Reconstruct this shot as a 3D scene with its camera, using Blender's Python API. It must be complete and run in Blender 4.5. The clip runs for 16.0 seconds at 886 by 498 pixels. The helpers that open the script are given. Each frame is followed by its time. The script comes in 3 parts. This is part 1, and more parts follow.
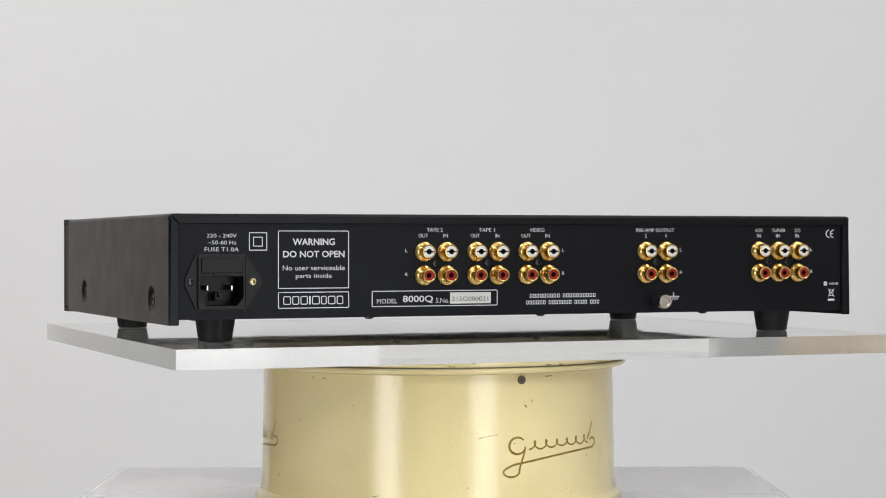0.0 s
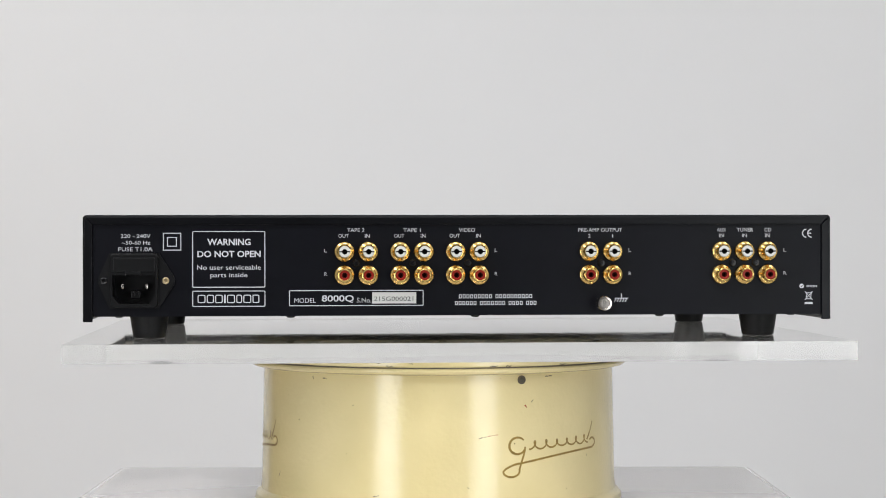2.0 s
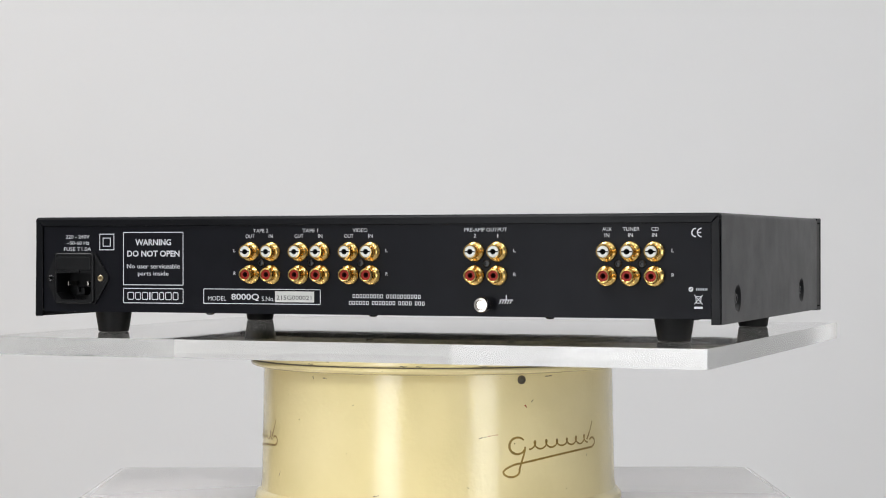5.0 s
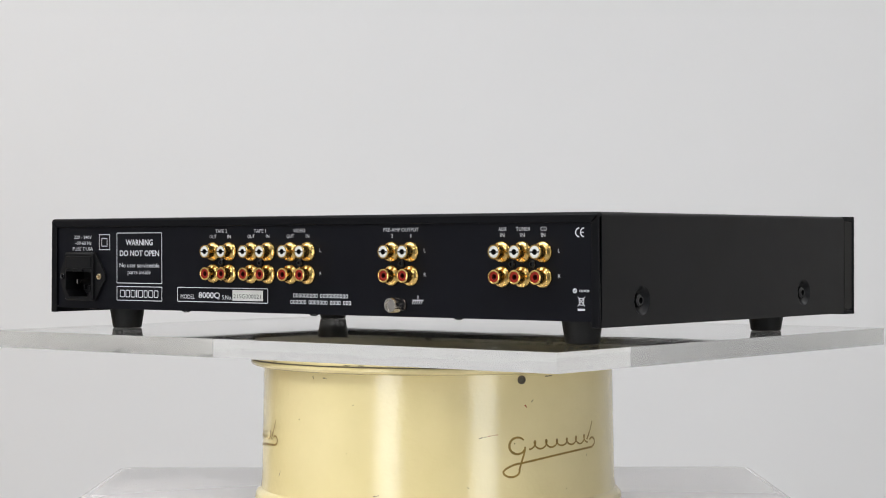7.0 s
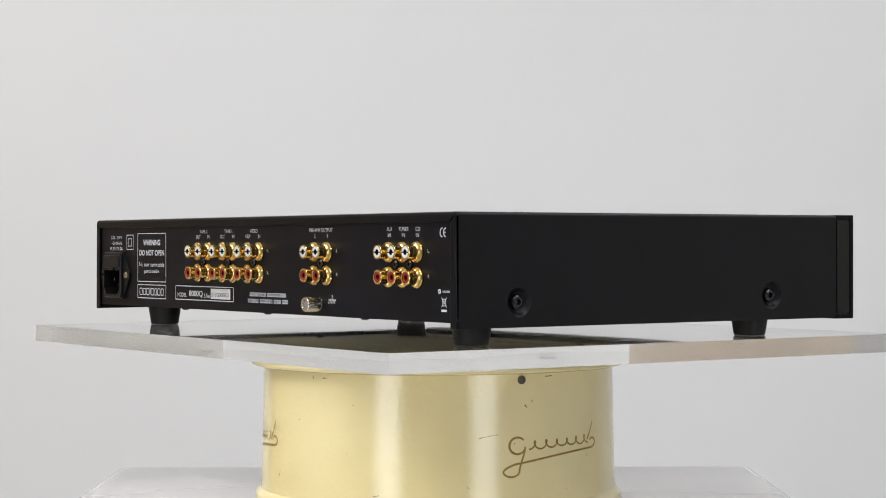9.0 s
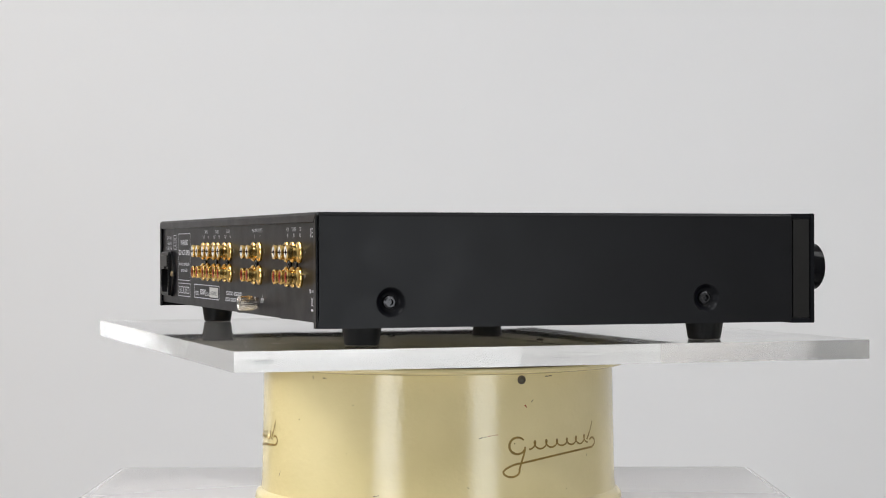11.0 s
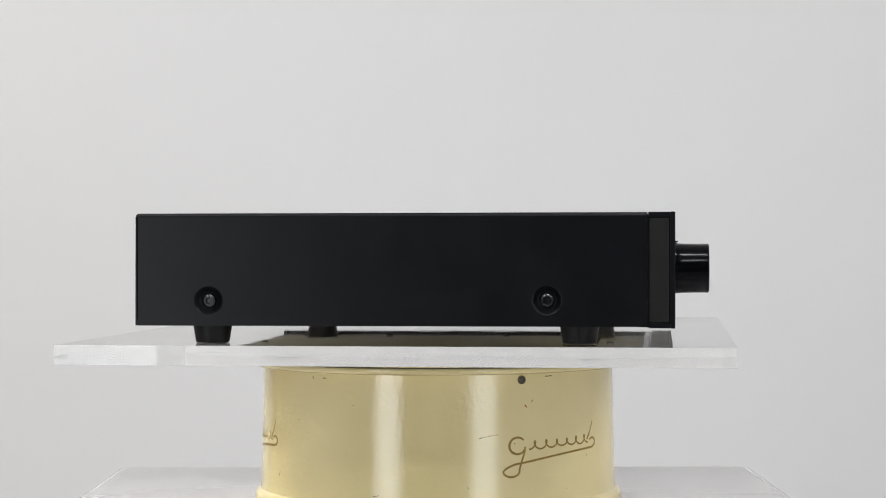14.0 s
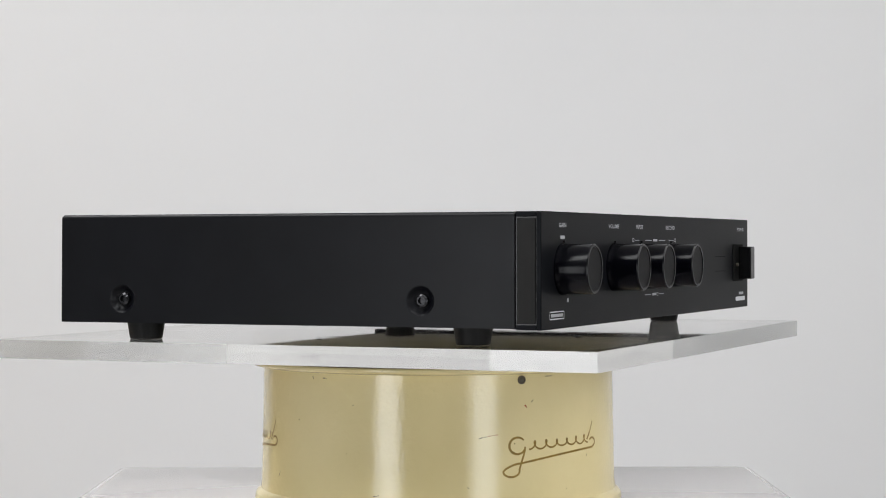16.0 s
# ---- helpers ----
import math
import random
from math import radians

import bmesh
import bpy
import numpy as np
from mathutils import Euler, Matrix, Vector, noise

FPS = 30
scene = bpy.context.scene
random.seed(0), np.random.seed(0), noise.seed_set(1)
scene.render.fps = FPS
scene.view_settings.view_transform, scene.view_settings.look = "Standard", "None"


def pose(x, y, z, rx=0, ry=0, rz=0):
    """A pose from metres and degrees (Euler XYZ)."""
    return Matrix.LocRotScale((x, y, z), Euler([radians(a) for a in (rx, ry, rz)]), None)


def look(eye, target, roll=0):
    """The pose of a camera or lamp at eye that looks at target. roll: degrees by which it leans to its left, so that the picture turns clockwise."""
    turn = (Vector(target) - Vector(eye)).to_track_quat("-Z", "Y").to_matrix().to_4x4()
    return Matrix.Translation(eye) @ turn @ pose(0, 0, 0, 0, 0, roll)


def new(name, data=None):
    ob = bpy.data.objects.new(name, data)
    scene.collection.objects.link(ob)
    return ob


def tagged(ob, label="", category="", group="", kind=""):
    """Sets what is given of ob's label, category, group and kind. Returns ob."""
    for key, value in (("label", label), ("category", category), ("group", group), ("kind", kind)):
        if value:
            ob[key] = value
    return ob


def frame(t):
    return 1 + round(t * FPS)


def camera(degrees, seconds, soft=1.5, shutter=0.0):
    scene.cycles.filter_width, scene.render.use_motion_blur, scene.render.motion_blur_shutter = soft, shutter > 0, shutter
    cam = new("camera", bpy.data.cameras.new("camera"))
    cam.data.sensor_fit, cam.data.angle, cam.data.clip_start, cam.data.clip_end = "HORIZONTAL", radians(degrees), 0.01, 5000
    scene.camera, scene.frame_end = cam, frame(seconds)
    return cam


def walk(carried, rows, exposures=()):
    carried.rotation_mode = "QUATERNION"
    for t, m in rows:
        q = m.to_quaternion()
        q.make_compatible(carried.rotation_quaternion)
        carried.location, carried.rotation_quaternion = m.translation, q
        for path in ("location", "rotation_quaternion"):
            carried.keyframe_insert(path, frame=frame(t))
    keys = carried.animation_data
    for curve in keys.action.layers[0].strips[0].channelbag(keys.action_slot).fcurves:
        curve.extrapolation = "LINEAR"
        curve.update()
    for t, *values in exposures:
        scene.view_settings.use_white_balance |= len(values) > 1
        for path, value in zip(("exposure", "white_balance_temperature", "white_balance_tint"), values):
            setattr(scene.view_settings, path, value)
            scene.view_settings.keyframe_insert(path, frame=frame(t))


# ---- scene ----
# A small turntable display: camera stands still, amplifier, acrylic plate and turning disc rotate about the z axis.
LEVEL = 1.0          # top of the acrylic plate above the floor
DROP = 0.016         # plate top in the plan's own heights


def H(z):
    """World height of a plan height."""
    return z + LEVEL - DROP


EYE = Vector((0.0, -1.3147, H(0.0721)))
AHEAD = Vector((0.00255, 1.0, -0.0022))
cam = camera(25.34, 16.0, 1.0)
walk(cam, [(0.0, look(EYE, EYE + AHEAD, -0.085)), (16.0, look(EYE, EYE + AHEAD, -0.085))])

# ---- light ----
world = bpy.data.worlds.new("world")
scene.world = world
world.use_nodes = True
world.node_tree.nodes["Background"].inputs["Color"].default_value = (0.9, 0.95, 1.0, 1)
world.node_tree.nodes["Background"].inputs["Strength"].default_value = 0.05
scene.view_settings.exposure = 0.0


def area_lamp(name, place, target, wide, high, watts, colour=(1, 1, 1)):
    data = bpy.data.lights.new(name, "AREA")
    data.shape, data.size, data.size_y, data.energy, data.color = "RECTANGLE", wide, high, watts, colour
    ob = new(name, data)
    ob.matrix_world = look(Vector(place), Vector(target))
    return ob


# two softboxes beside the camera, two long ceiling panels and two short ones across the room
area_lamp("softbox_lamp", (-0.91, -1.51, 0.93), (0, 0, 0.93), 0.45, 0.8, 4.9, (0.96, 0.98, 1.0))
area_lamp("softbox_lamp", (0.82, -1.54, 0.93), (0, 0, 0.93), 0.47, 0.8, 4.2, (0.94, 0.98, 1.0))
area_lamp("ceiling_panel_lamp", (-1.12, -0.45, 2.66), (-1.12, -0.45, 0), 0.5, 2.6, 39.5, (0.975, 0.985, 0.985))
area_lamp("ceiling_panel_lamp", (1.40, -0.45, 2.66), (1.40, -0.45, 0), 0.5, 2.6, 21.0, (0.98, 0.985, 0.985))
area_lamp("ceiling_strip_lamp", (0.20, -0.90, 2.66), (0.20, -0.90, 0), 0.5, 0.12, 9.0, (0.96, 0.985, 1.0))
area_lamp("ceiling_strip_lamp", (0.10, -2.30, 2.66), (0.10, -2.30, 0), 0.6, 0.14, 13.0, (0.96, 0.985, 1.0))


# ---- materials ----
def material(name, colour, rough=0.5, metal=0.0, vary=0.0, scale=40.0, bump=0.0, bump_scale=400.0, coat=0.0, spec=0.5, rough_vary=0.0):
    m = bpy.data.materials.new(name)
    m.use_nodes = True
    nodes, links = m.node_tree.nodes, m.node_tree.links
    b = nodes["Principled BSDF"]
    b.inputs["Base Color"].default_value = (*colour, 1)
    b.inputs["Roughness"].default_value = rough
    b.inputs["Metallic"].default_value = metal
    b.inputs["Coat Weight"].default_value = coat
    b.inputs["Coat Roughness"].default_value = 0.06
    b.inputs["Specular IOR Level"].default_value = spec
    coord = nodes.new("ShaderNodeTexCoord")
    if vary:
        n = nodes.new("ShaderNodeTexNoise")
        n.inputs["Scale"].default_value, n.inputs["Detail"].default_value = scale, 6
        ramp = nodes.new("ShaderNodeMapRange")
        ramp.inputs["From Min"].default_value, ramp.inputs["From Max"].default_value = 0.3, 0.7
        ramp.inputs["To Min"].default_value, ramp.inputs["To Max"].default_value = 1 - vary, 1 + vary
        mix = nodes.new("ShaderNodeVectorMath")
        mix.operation = "SCALE"
        mix.inputs[0].default_value = colour
        links.new(coord.outputs["Object"], n.inputs["Vector"])
        links.new(n.outputs["Fac"], ramp.inputs["Value"])
        links.new(ramp.outputs["Result"], mix.inputs["Scale"])
        links.new(mix.outputs["Vector"], b.inputs["Base Color"])
    if rough_vary:
        n = nodes.new("ShaderNodeTexNoise")
        n.inputs["Scale"].default_value, n.inputs["Detail"].default_value = scale * 1.7, 8
        ramp = nodes.new("ShaderNodeMapRange")
        ramp.inputs["From Min"].default_value, ramp.inputs["From Max"].default_value = 0.3, 0.7
        ramp.inputs["To Min"].default_value, ramp.inputs["To Max"].default_value = rough - rough_vary, rough + rough_vary
        links.new(coord.outputs["Object"], n.inputs["Vector"])
        links.new(n.outputs["Fac"], ramp.inputs["Value"])
        links.new(ramp.outputs["Result"], b.inputs["Roughness"])
    if bump:
        n = nodes.new("ShaderNodeTexNoise")
        n.inputs["Scale"].default_value, n.inputs["Detail"].default_value = bump_scale, 4
        bp = nodes.new("ShaderNodeBump")
        bp.inputs["Strength"].default_value, bp.inputs["Distance"].default_value = bump, 0.0004
        links.new(coord.outputs["Object"], n.inputs["Vector"])
        links.new(n.outputs["Fac"], bp.inputs["Height"])
        links.new(bp.outputs["Normal"], b.inputs["Normal"])
    return m


def acrylic(name, rough=0.0, bump=0.0, scale=60.0, tint=(0.985, 0.99, 0.985), clear=1.0, stretch=1.0):
    """Scuffed cast acrylic: partly clear, partly hazy with fine scratches."""
    m = material(name, tint, rough, bump=bump, bump_scale=scale)
    b = m.node_tree.nodes["Principled BSDF"]
    b.inputs["Transmission Weight"].default_value = clear
    b.inputs["IOR"].default_value = 1.49
    if stretch != 1.0:
        nodes, links = m.node_tree.nodes, m.node_tree.links
        nodes["Noise Texture"].inputs["Detail"].default_value = 1.0
        grain = nodes.new("ShaderNodeMapping")
        grain.inputs["Scale"].default_value = (1 / stretch, 1 / stretch, stretch)
        links.new(nodes["Texture Coordinate"].outputs["Object"], grain.inputs["Vector"])
        links.new(grain.outputs["Vector"], nodes["Noise Texture"].inputs["Vector"])
    return m


WALL = material("wall_paint", (0.806, 0.806, 0.822), 0.8, vary=0.015, scale=1.5, bump=0.15, bump_scale=150)
CEILING = material("ceiling_paint", (0.8, 0.8, 0.79), 0.9, vary=0.02, scale=2)
FLOOR = material("floor_vinyl", (0.42, 0.41, 0.40), 0.45, vary=0.08, scale=3, bump=0.1)
PEDESTAL = material("pedestal_paint", (0.60, 0.58, 0.585), 0.5, vary=0.03, scale=8, bump=0.1, bump_scale=200)
ACRYLIC = acrylic("clear_acrylic", 0.025, 0.1, 35, (0.93, 0.92, 0.895), 1.0)
EDGE = acrylic("sawn_acrylic_edge", 0.03, 0.2, 45, (0.985, 0.98, 0.965), 0.86, 4.0)
BASE_ACRYLIC = acrylic("clear_base_acrylic", 0.12, 0.0, 25, (0.61, 0.585, 0.59), 0.15)
EAST_WALL = material("pale_warm_wall_paint", (0.62, 0.605, 0.575), 0.85, vary=0.05, scale=2, bump=0.1, bump_scale=100)
WEST_WALL = material("grey_west_wall_paint", (0.37, 0.372, 0.38), 0.85, vary=0.08, scale=2, bump=0.1, bump_scale=100)
DOOR = material("tan_wood_veneer", (0.54, 0.40, 0.26), 0.5, vary=0.12, scale=6, bump=0.1, bump_scale=300)
OTHER_WALL = material("grey_wall_paint", (0.12, 0.12, 0.124), 0.8, vary=0.05, scale=2, bump=0.1, bump_scale=100)
CASE = material("black_anodised_case", (0.0025, 0.0027, 0.0041), 0.34, vary=0.22, scale=30, bump=0.06, bump_scale=2600, rough_vary=0.035, spec=0.20)
PANEL = material("satin_black_panel", (0.0048, 0.0050, 0.0078), 0.38, vary=0.15, scale=45, bump=0.06, bump_scale=2600, rough_vary=0.03, spec=0.15)
FRONT = material("charcoal_anodised_front", (0.0055, 0.006, 0.0075), 0.42, spec=0.06, vary=0.1, scale=70, bump=0.05, bump_scale=2200)
CAP = material("end_cap_plastic", (0.015, 0.0145, 0.014), 0.45, spec=0.12, vary=0.12, scale=60, bump=0.15, bump_scale=1500)
STEEL = material("zinc_chassis_steel", (0.30, 0.283, 0.245), 0.95, vary=0.1, scale=30, bump=0.1, spec=0.05)
# flat black: shade inside openings as colour, also dark print and parts
HOLE = material("dark_opening", (0.003, 0.003, 0.003), 0.8, spec=0.1)
RUBBER = material("black_rubber", (0.0045, 0.0045, 0.0048), 0.5, spec=0.25, vary=0.2, scale=150, bump=0.3, bump_scale=900)
PLASTIC = material("black_plastic", (0.006, 0.006, 0.0066), 0.24, spec=0.4, vary=0.15, scale=90, bump=0.1, bump_scale=700)
INLET = material("matt_black_plastic", (0.0055, 0.0055, 0.0062), 0.38, spec=0.25, vary=0.15, scale=90, bump=0.1, bump_scale=700)
BOLT = material("tarnished_bolt", (0.10, 0.092, 0.07), 0.45, 0.4, vary=0.2, scale=500)
KNOB = material("gloss_black_knob", (0.0020, 0.0020, 0.0036), 0.15, spec=0.13, vary=0.15, scale=120, bump=0.05, bump_scale=900)
KNOBFACE = material("knob_face", (0.0055, 0.0056, 0.0066), 0.45, spec=0.06, vary=0.1, scale=120, bump=0.1, bump_scale=1500)
INK = material("white_print", (0.70, 0.71, 0.75), 0.6, vary=0.04, scale=300)
INKGREY = material("grey_print", (0.46, 0.47, 0.50), 0.6, vary=0.05, scale=300)
PAPER = material("label_paper", (0.80, 0.80, 0.78), 0.6, vary=0.03, scale=200)
LABEL = material("glossy_label_film", (0.74, 0.74, 0.72), 0.24, vary=0.03, scale=200)
TYPE = material("typed_ink", (0.10, 0.10, 0.11), 0.24)
GOLD = material("gold_plating", (0.72, 0.49, 0.17), 0.22, 1.0, vary=0.06, scale=300, rough_vary=0.05)
BRASS = material("brass_rivet", (0.55, 0.44, 0.27), 0.3, 1.0, vary=0.06, scale=300)
NICKEL = material("nickel_plating", (0.60, 0.56, 0.52), 0.22, 1.0, vary=0.06, scale=300, rough_vary=0.06)
SCREW = material("black_screw", (0.045, 0.045, 0.048), 0.25, 0.9, vary=0.15, scale=400)
WHITEPLUG = material("white_insulator", (0.80, 0.79, 0.76), 0.35, vary=0.03, scale=300)
REDPLUG = material("red_insulator", (0.31, 0.019, 0.010), 0.38, spec=0.25, vary=0.08, scale=300)
# darkened copy of the insert's red, the well's shade as colour
REDHOLE = material("red_well_shade", (0.035, 0.004, 0.003), 0.7, spec=0.1)
BRONZE = material("bronze_print", (0.27, 0.17, 0.028), 0.4, 0.1, vary=0.15, scale=200)
SCRATCH = material("scratch_stain", (0.11, 0.085, 0.055), 0.7, vary=0.3, scale=300)
RUST = material("rust_stain", (0.36, 0.065, 0.025), 0.7, vary=0.3, scale=300)


def enamel():
    """Old cream enamel: glossy, faintly wavy, with yellowed patches, specks and fine scratches."""
    m = material("cream_enamel", (0.74, 0.60, 0.33), 0.12, bump=0.0, spec=0.85)
    nodes, links = m.node_tree.nodes, m.node_tree.links
    b = nodes["Principled BSDF"]
    coord = nodes.new("ShaderNodeTexCoord")
    big = nodes.new("ShaderNodeTexNoise")
    big.inputs["Scale"].default_value, big.inputs["Detail"].default_value = 9, 5
    ramp = nodes.new("ShaderNodeValToRGB")
    ramp.color_ramp.elements[0].position, ramp.color_ramp.elements[0].color = 0.3, (0.66, 0.555, 0.272, 1)
    ramp.color_ramp.elements[1].position, ramp.color_ramp.elements[1].color = 0.7, (0.79, 0.675, 0.37, 1)
    speck = nodes.new("ShaderNodeTexNoise")
    speck.inputs["Scale"].default_value, speck.inputs["Detail"].default_value = 330, 3
    cut = nodes.new("ShaderNodeMapRange")
    cut.inputs["From Min"].default_value, cut.inputs["From Max"].default_value = 0.75, 0.79
    mix = nodes.new("ShaderNodeMix")
    mix.data_type = "RGBA"
    mix.inputs["B"].default_value = (0.16, 0.11, 0.05, 1)
    wave = nodes.new("ShaderNodeTexNoise")
    wave.inputs["Scale"].default_value, wave.inputs["Detail"].default_value = 300, 5
    bp = nodes.new("ShaderNodeBump")
    bp.inputs["Strength"].default_value, bp.inputs["Distance"].default_value = 0.45, 0.0004
    for n in (big, speck, wave):
        links.new(coord.outputs["Object"], n.inputs["Vector"])
    links.new(big.outputs["Fac"], ramp.inputs["Fac"])
    links.new(ramp.outputs["Color"], mix.inputs["A"])
    links.new(speck.outputs["Fac"], cut.inputs["Value"])
    links.new(cut.outputs["Result"], mix.inputs["Factor"])
    links.new(mix.outputs["Result"], b.inputs["Base Color"])
    links.new(wave.outputs["Fac"], bp.inputs["Height"])
    links.new(bp.outputs["Normal"], b.inputs["Normal"])
    return m


CREAM = enamel()


# ---- mesh helpers ----
def mesh_of(name, bm, mat, smooth=True):
    bmesh.ops.recalc_face_normals(bm, faces=bm.faces)
    me = bpy.data.meshes.new(name)
    bm.to_mesh(me)
    bm.free()
    me.materials.append(mat)
    if smooth:
        me.shade_smooth()
        me.set_sharp_from_angle(angle=radians(20))
    return me


def part(name, bm, mat, parent, label="", lift=0.0):
    """Links a bmesh as one mesh object under a thing or a part; lift moves the plan's heights into the thing's own."""
    if lift:
        bmesh.ops.translate(bm, verts=bm.verts, vec=(0, 0, lift))
    ob = new(name, mesh_of(name, bm, mat))
    ob.parent = parent
    return tagged(ob, label)


def thing(name, label, category, place=(0, 0, 0), group="", kind=""):
    ob = new(name)
    ob.empty_display_size = 0.05
    ob.location = place
    return tagged(ob, label, category, group, kind)


def solid(name, bm, mat, label, category, kind="", group="", place=(0, 0, 0)):
    ob = new(name, mesh_of(name, bm, mat))
    ob.location = place
    return tagged(ob, label, category, group, kind)


def box(bm, x0, x1, y0, y1, z0, z1, bevel=0.0, seg=2):
    made = bmesh.ops.create_cube(bm, size=1.0)["verts"]
    for v in made:
        v.co = Vector(((x0 + x1) / 2 + v.co.x * (x1 - x0), (y0 + y1) / 2 + v.co.y * (y1 - y0), (z0 + z1) / 2 + v.co.z * (z1 - z0)))
    if bevel:
        edges = list({e for v in made for e in v.link_edges})
        bmesh.ops.bevel(bm, geom=edges, offset=bevel, segments=seg, profile=0.5, affect="EDGES")
    return bm


def a_box(*a, **k):
    return box(bmesh.new(), *a, **k)


def lathe(bm, profile, m=None, n=32):
    """Turns (radius, height) points about z; m moves it into place."""
    m = m or Matrix()
    rings = []
    for r, h in profile:
        if r < 1e-7:
            rings.append([bm.verts.new(m @ Vector((0, 0, h)))])
        else:
            rings.append([bm.verts.new(m @ Vector((r * math.cos(2 * math.pi * i / n), r * math.sin(2 * math.pi * i / n), h))) for i in range(n)])
    for a, b in zip(rings, rings[1:]):
        for i in range(n):
            j = (i + 1) % n
            if len(a) == 1 and len(b) == 1:
                continue
            if len(a) == 1:
                bm.faces.new((a[0], b[i], b[j]))
            elif len(b) == 1:
                bm.faces.new((a[i], a[j], b[0]))
            else:
                bm.faces.new((a[i], a[j], b[j], b[i]))
    return bm


def sheet(bm, outer, holes, m, depth, back=False):
    """A flat plate in local x, y with holes through it, its face at local z = 0 and its walls going depth below."""
    edges, loops = [], []
    for loop in [outer] + holes:
        vs = [bm.verts.new(m @ Vector((x, y, 0))) for x, y in loop]
        loops.append(vs)
        edges += [bm.edges.new((vs[i], vs[(i + 1) % len(vs)])) for i in range(len(vs))]
    bmesh.ops.triangle_fill(bm, use_beauty=True, use_dissolve=False, edges=edges)
    for loop, vs in zip([outer] + holes, loops):
        low = [bm.verts.new(m @ Vector((x, y, -depth))) for x, y in loop]
        for i in range(len(vs)):
            j = (i + 1) % len(vs)
            bm.faces.new((vs[i], vs[j], low[j], low[i]))
        if back and loop is outer:
            bm.faces.new(low)
    return bm


def ring(x, y, r, n=28):
    return [(x + r * math.cos(2 * math.pi * i / n), y + r * math.sin(2 * math.pi * i / n)) for i in range(n)]


def rounded(x0, x1, y0, y1, r, n=4):
    pts = []
    for cx, cy, a in ((x1 - r, y1 - r, 0), (x0 + r, y1 - r, 90), (x0 + r, y0 + r, 180), (x1 - r, y0 + r, 270)):
        pts += [(cx + r * math.cos(radians(a + 90 * i / n)), cy + r * math.sin(radians(a + 90 * i / n))) for i in range(n + 1)]
    return pts


REAR = -0.1441
FACE = 0.1555
ON_REAR = Matrix(((1, 0, 0, 0), (0, 0, -1, REAR), (0, 1, 0, 0), (0, 0, 0, 1)))
ON_FRONT = Matrix(((-1, 0, 0, 0), (0, 0, 1, FACE), (0, 1, 0, 0), (0, 0, 0, 1)))
AMP_LIFT = -DROP


def outline(bm, x0, x1, z0, z1, w, m, r=0.0008):
    """A printed frame of line width w."""
    a, b = rounded(x0, x1, z0, z1, r), rounded(x0 + w, x1 - w, z0 + w, z1 - w, max(r - w, 0.0001))
    va = [bm.verts.new(m @ Vector((x, y, 0.00012))) for x, y in a]
    vb = [bm.verts.new(m @ Vector((x, y, 0.00012))) for x, y in b]
    for i in range(len(va)):
        j = (i + 1) % len(va)
        bm.faces.new((va[i], va[j], vb[j], vb[i]))
    return bm


def bar(bm, x0, x1, z0, z1, m, h=0.00012):
    vs = [bm.verts.new(m @ Vector((x, y, h))) for x, y in ((x0, z0), (x1, z0), (x1, z1), (x0, z1))]
    bm.faces.new(vs)
    return bm


def lettering(text, x0, x1, z0, z1, m, bold=0.0):
    """Words in the built-in font, fitted to a rectangle of the plate m."""
    data = bpy.data.curves.new("words", "FONT")
    data.body, data.size, data.offset = text, 1.0, bold
    data.resolution_u = 3
    ob = bpy.data.objects.new("words", data)
    scene.collection.objects.link(ob)
    bpy.context.view_layer.update()
    me = bpy.data.meshes.new_from_object(ob.evaluated_get(bpy.context.evaluated_depsgraph_get()))
    bpy.data.objects.remove(ob)
    bpy.data.curves.remove(data)
    bm = bmesh.new()
    bm.from_mesh(me)
    bpy.data.meshes.remove(me)
    xs, ys = [v.co.x for v in bm.verts], [v.co.y for v in bm.verts]
    ax, bx, ay, by = min(xs), max(xs), min(ys), max(ys)
    for v in bm.verts:
        v.co = m @ Vector((x0 + (v.co.x - ax) / (bx - ax) * (x1 - x0), z0 + (v.co.y - ay) / (by - ay) * (z1 - z0), 0.00015))
    return bm


# ---- the room ----
def room():
    solid("floor", a_box(-1.4, 1.95, -3.4, 1.5, -0.1, 0.0), FLOOR, "grey vinyl floor of the room", "floor", "structure")
    solid("ceiling", a_box(-1.4, 1.95, -3.4, 1.5, 2.7, 2.8), CEILING, "plain white ceiling", "ceiling", "structure")
    solid("wall_north", a_box(-1.4, 1.95, 1.5, 1.6, 0, 2.7), WALL, "plain off-white painted wall behind the display", "wall", "structure")
    # three unseen walls, their greys set for what case and plate mirror
    solid("wall_south", a_box(-1.4, 1.95, -3.5, -3.4, 0, 2.7), OTHER_WALL, "plain grey painted wall", "wall", "structure")
    solid("wall_west", a_box(-1.5, -1.4, -3.4, 1.5, 0, 2.7), WEST_WALL, "plain light grey painted wall", "wall", "structure")
    solid("wall_east", a_box(1.95, 2.05, -3.4, 1.5, 0, 2.7), EAST_WALL, "plain pale warm grey painted wall", "wall", "structure")
    # unseen tan door, added so that the clear plate mirrors its colour
    door = solid("unseen_door", a_box(-1.4, -1.365, 0.44, 1.26, 0.006, 2.03, bevel=0.002), DOOR, "unseen plain tan door, added for the tan in the plate's edge", "door", "structure")
    for x0, x1, y0, y1, z0, z1 in ((-1.398, -1.35, 0.37, 0.437, 0.001, 2.10), (-1.398, -1.35, 1.263, 1.33, 0.001, 2.10), (-1.398, -1.35, 0.438, 1.262, 2.033, 2.10)):
        part("frame", a_box(x0, x1, y0, y1, z0, z1, bevel=0.002), DOOR, door)


room()

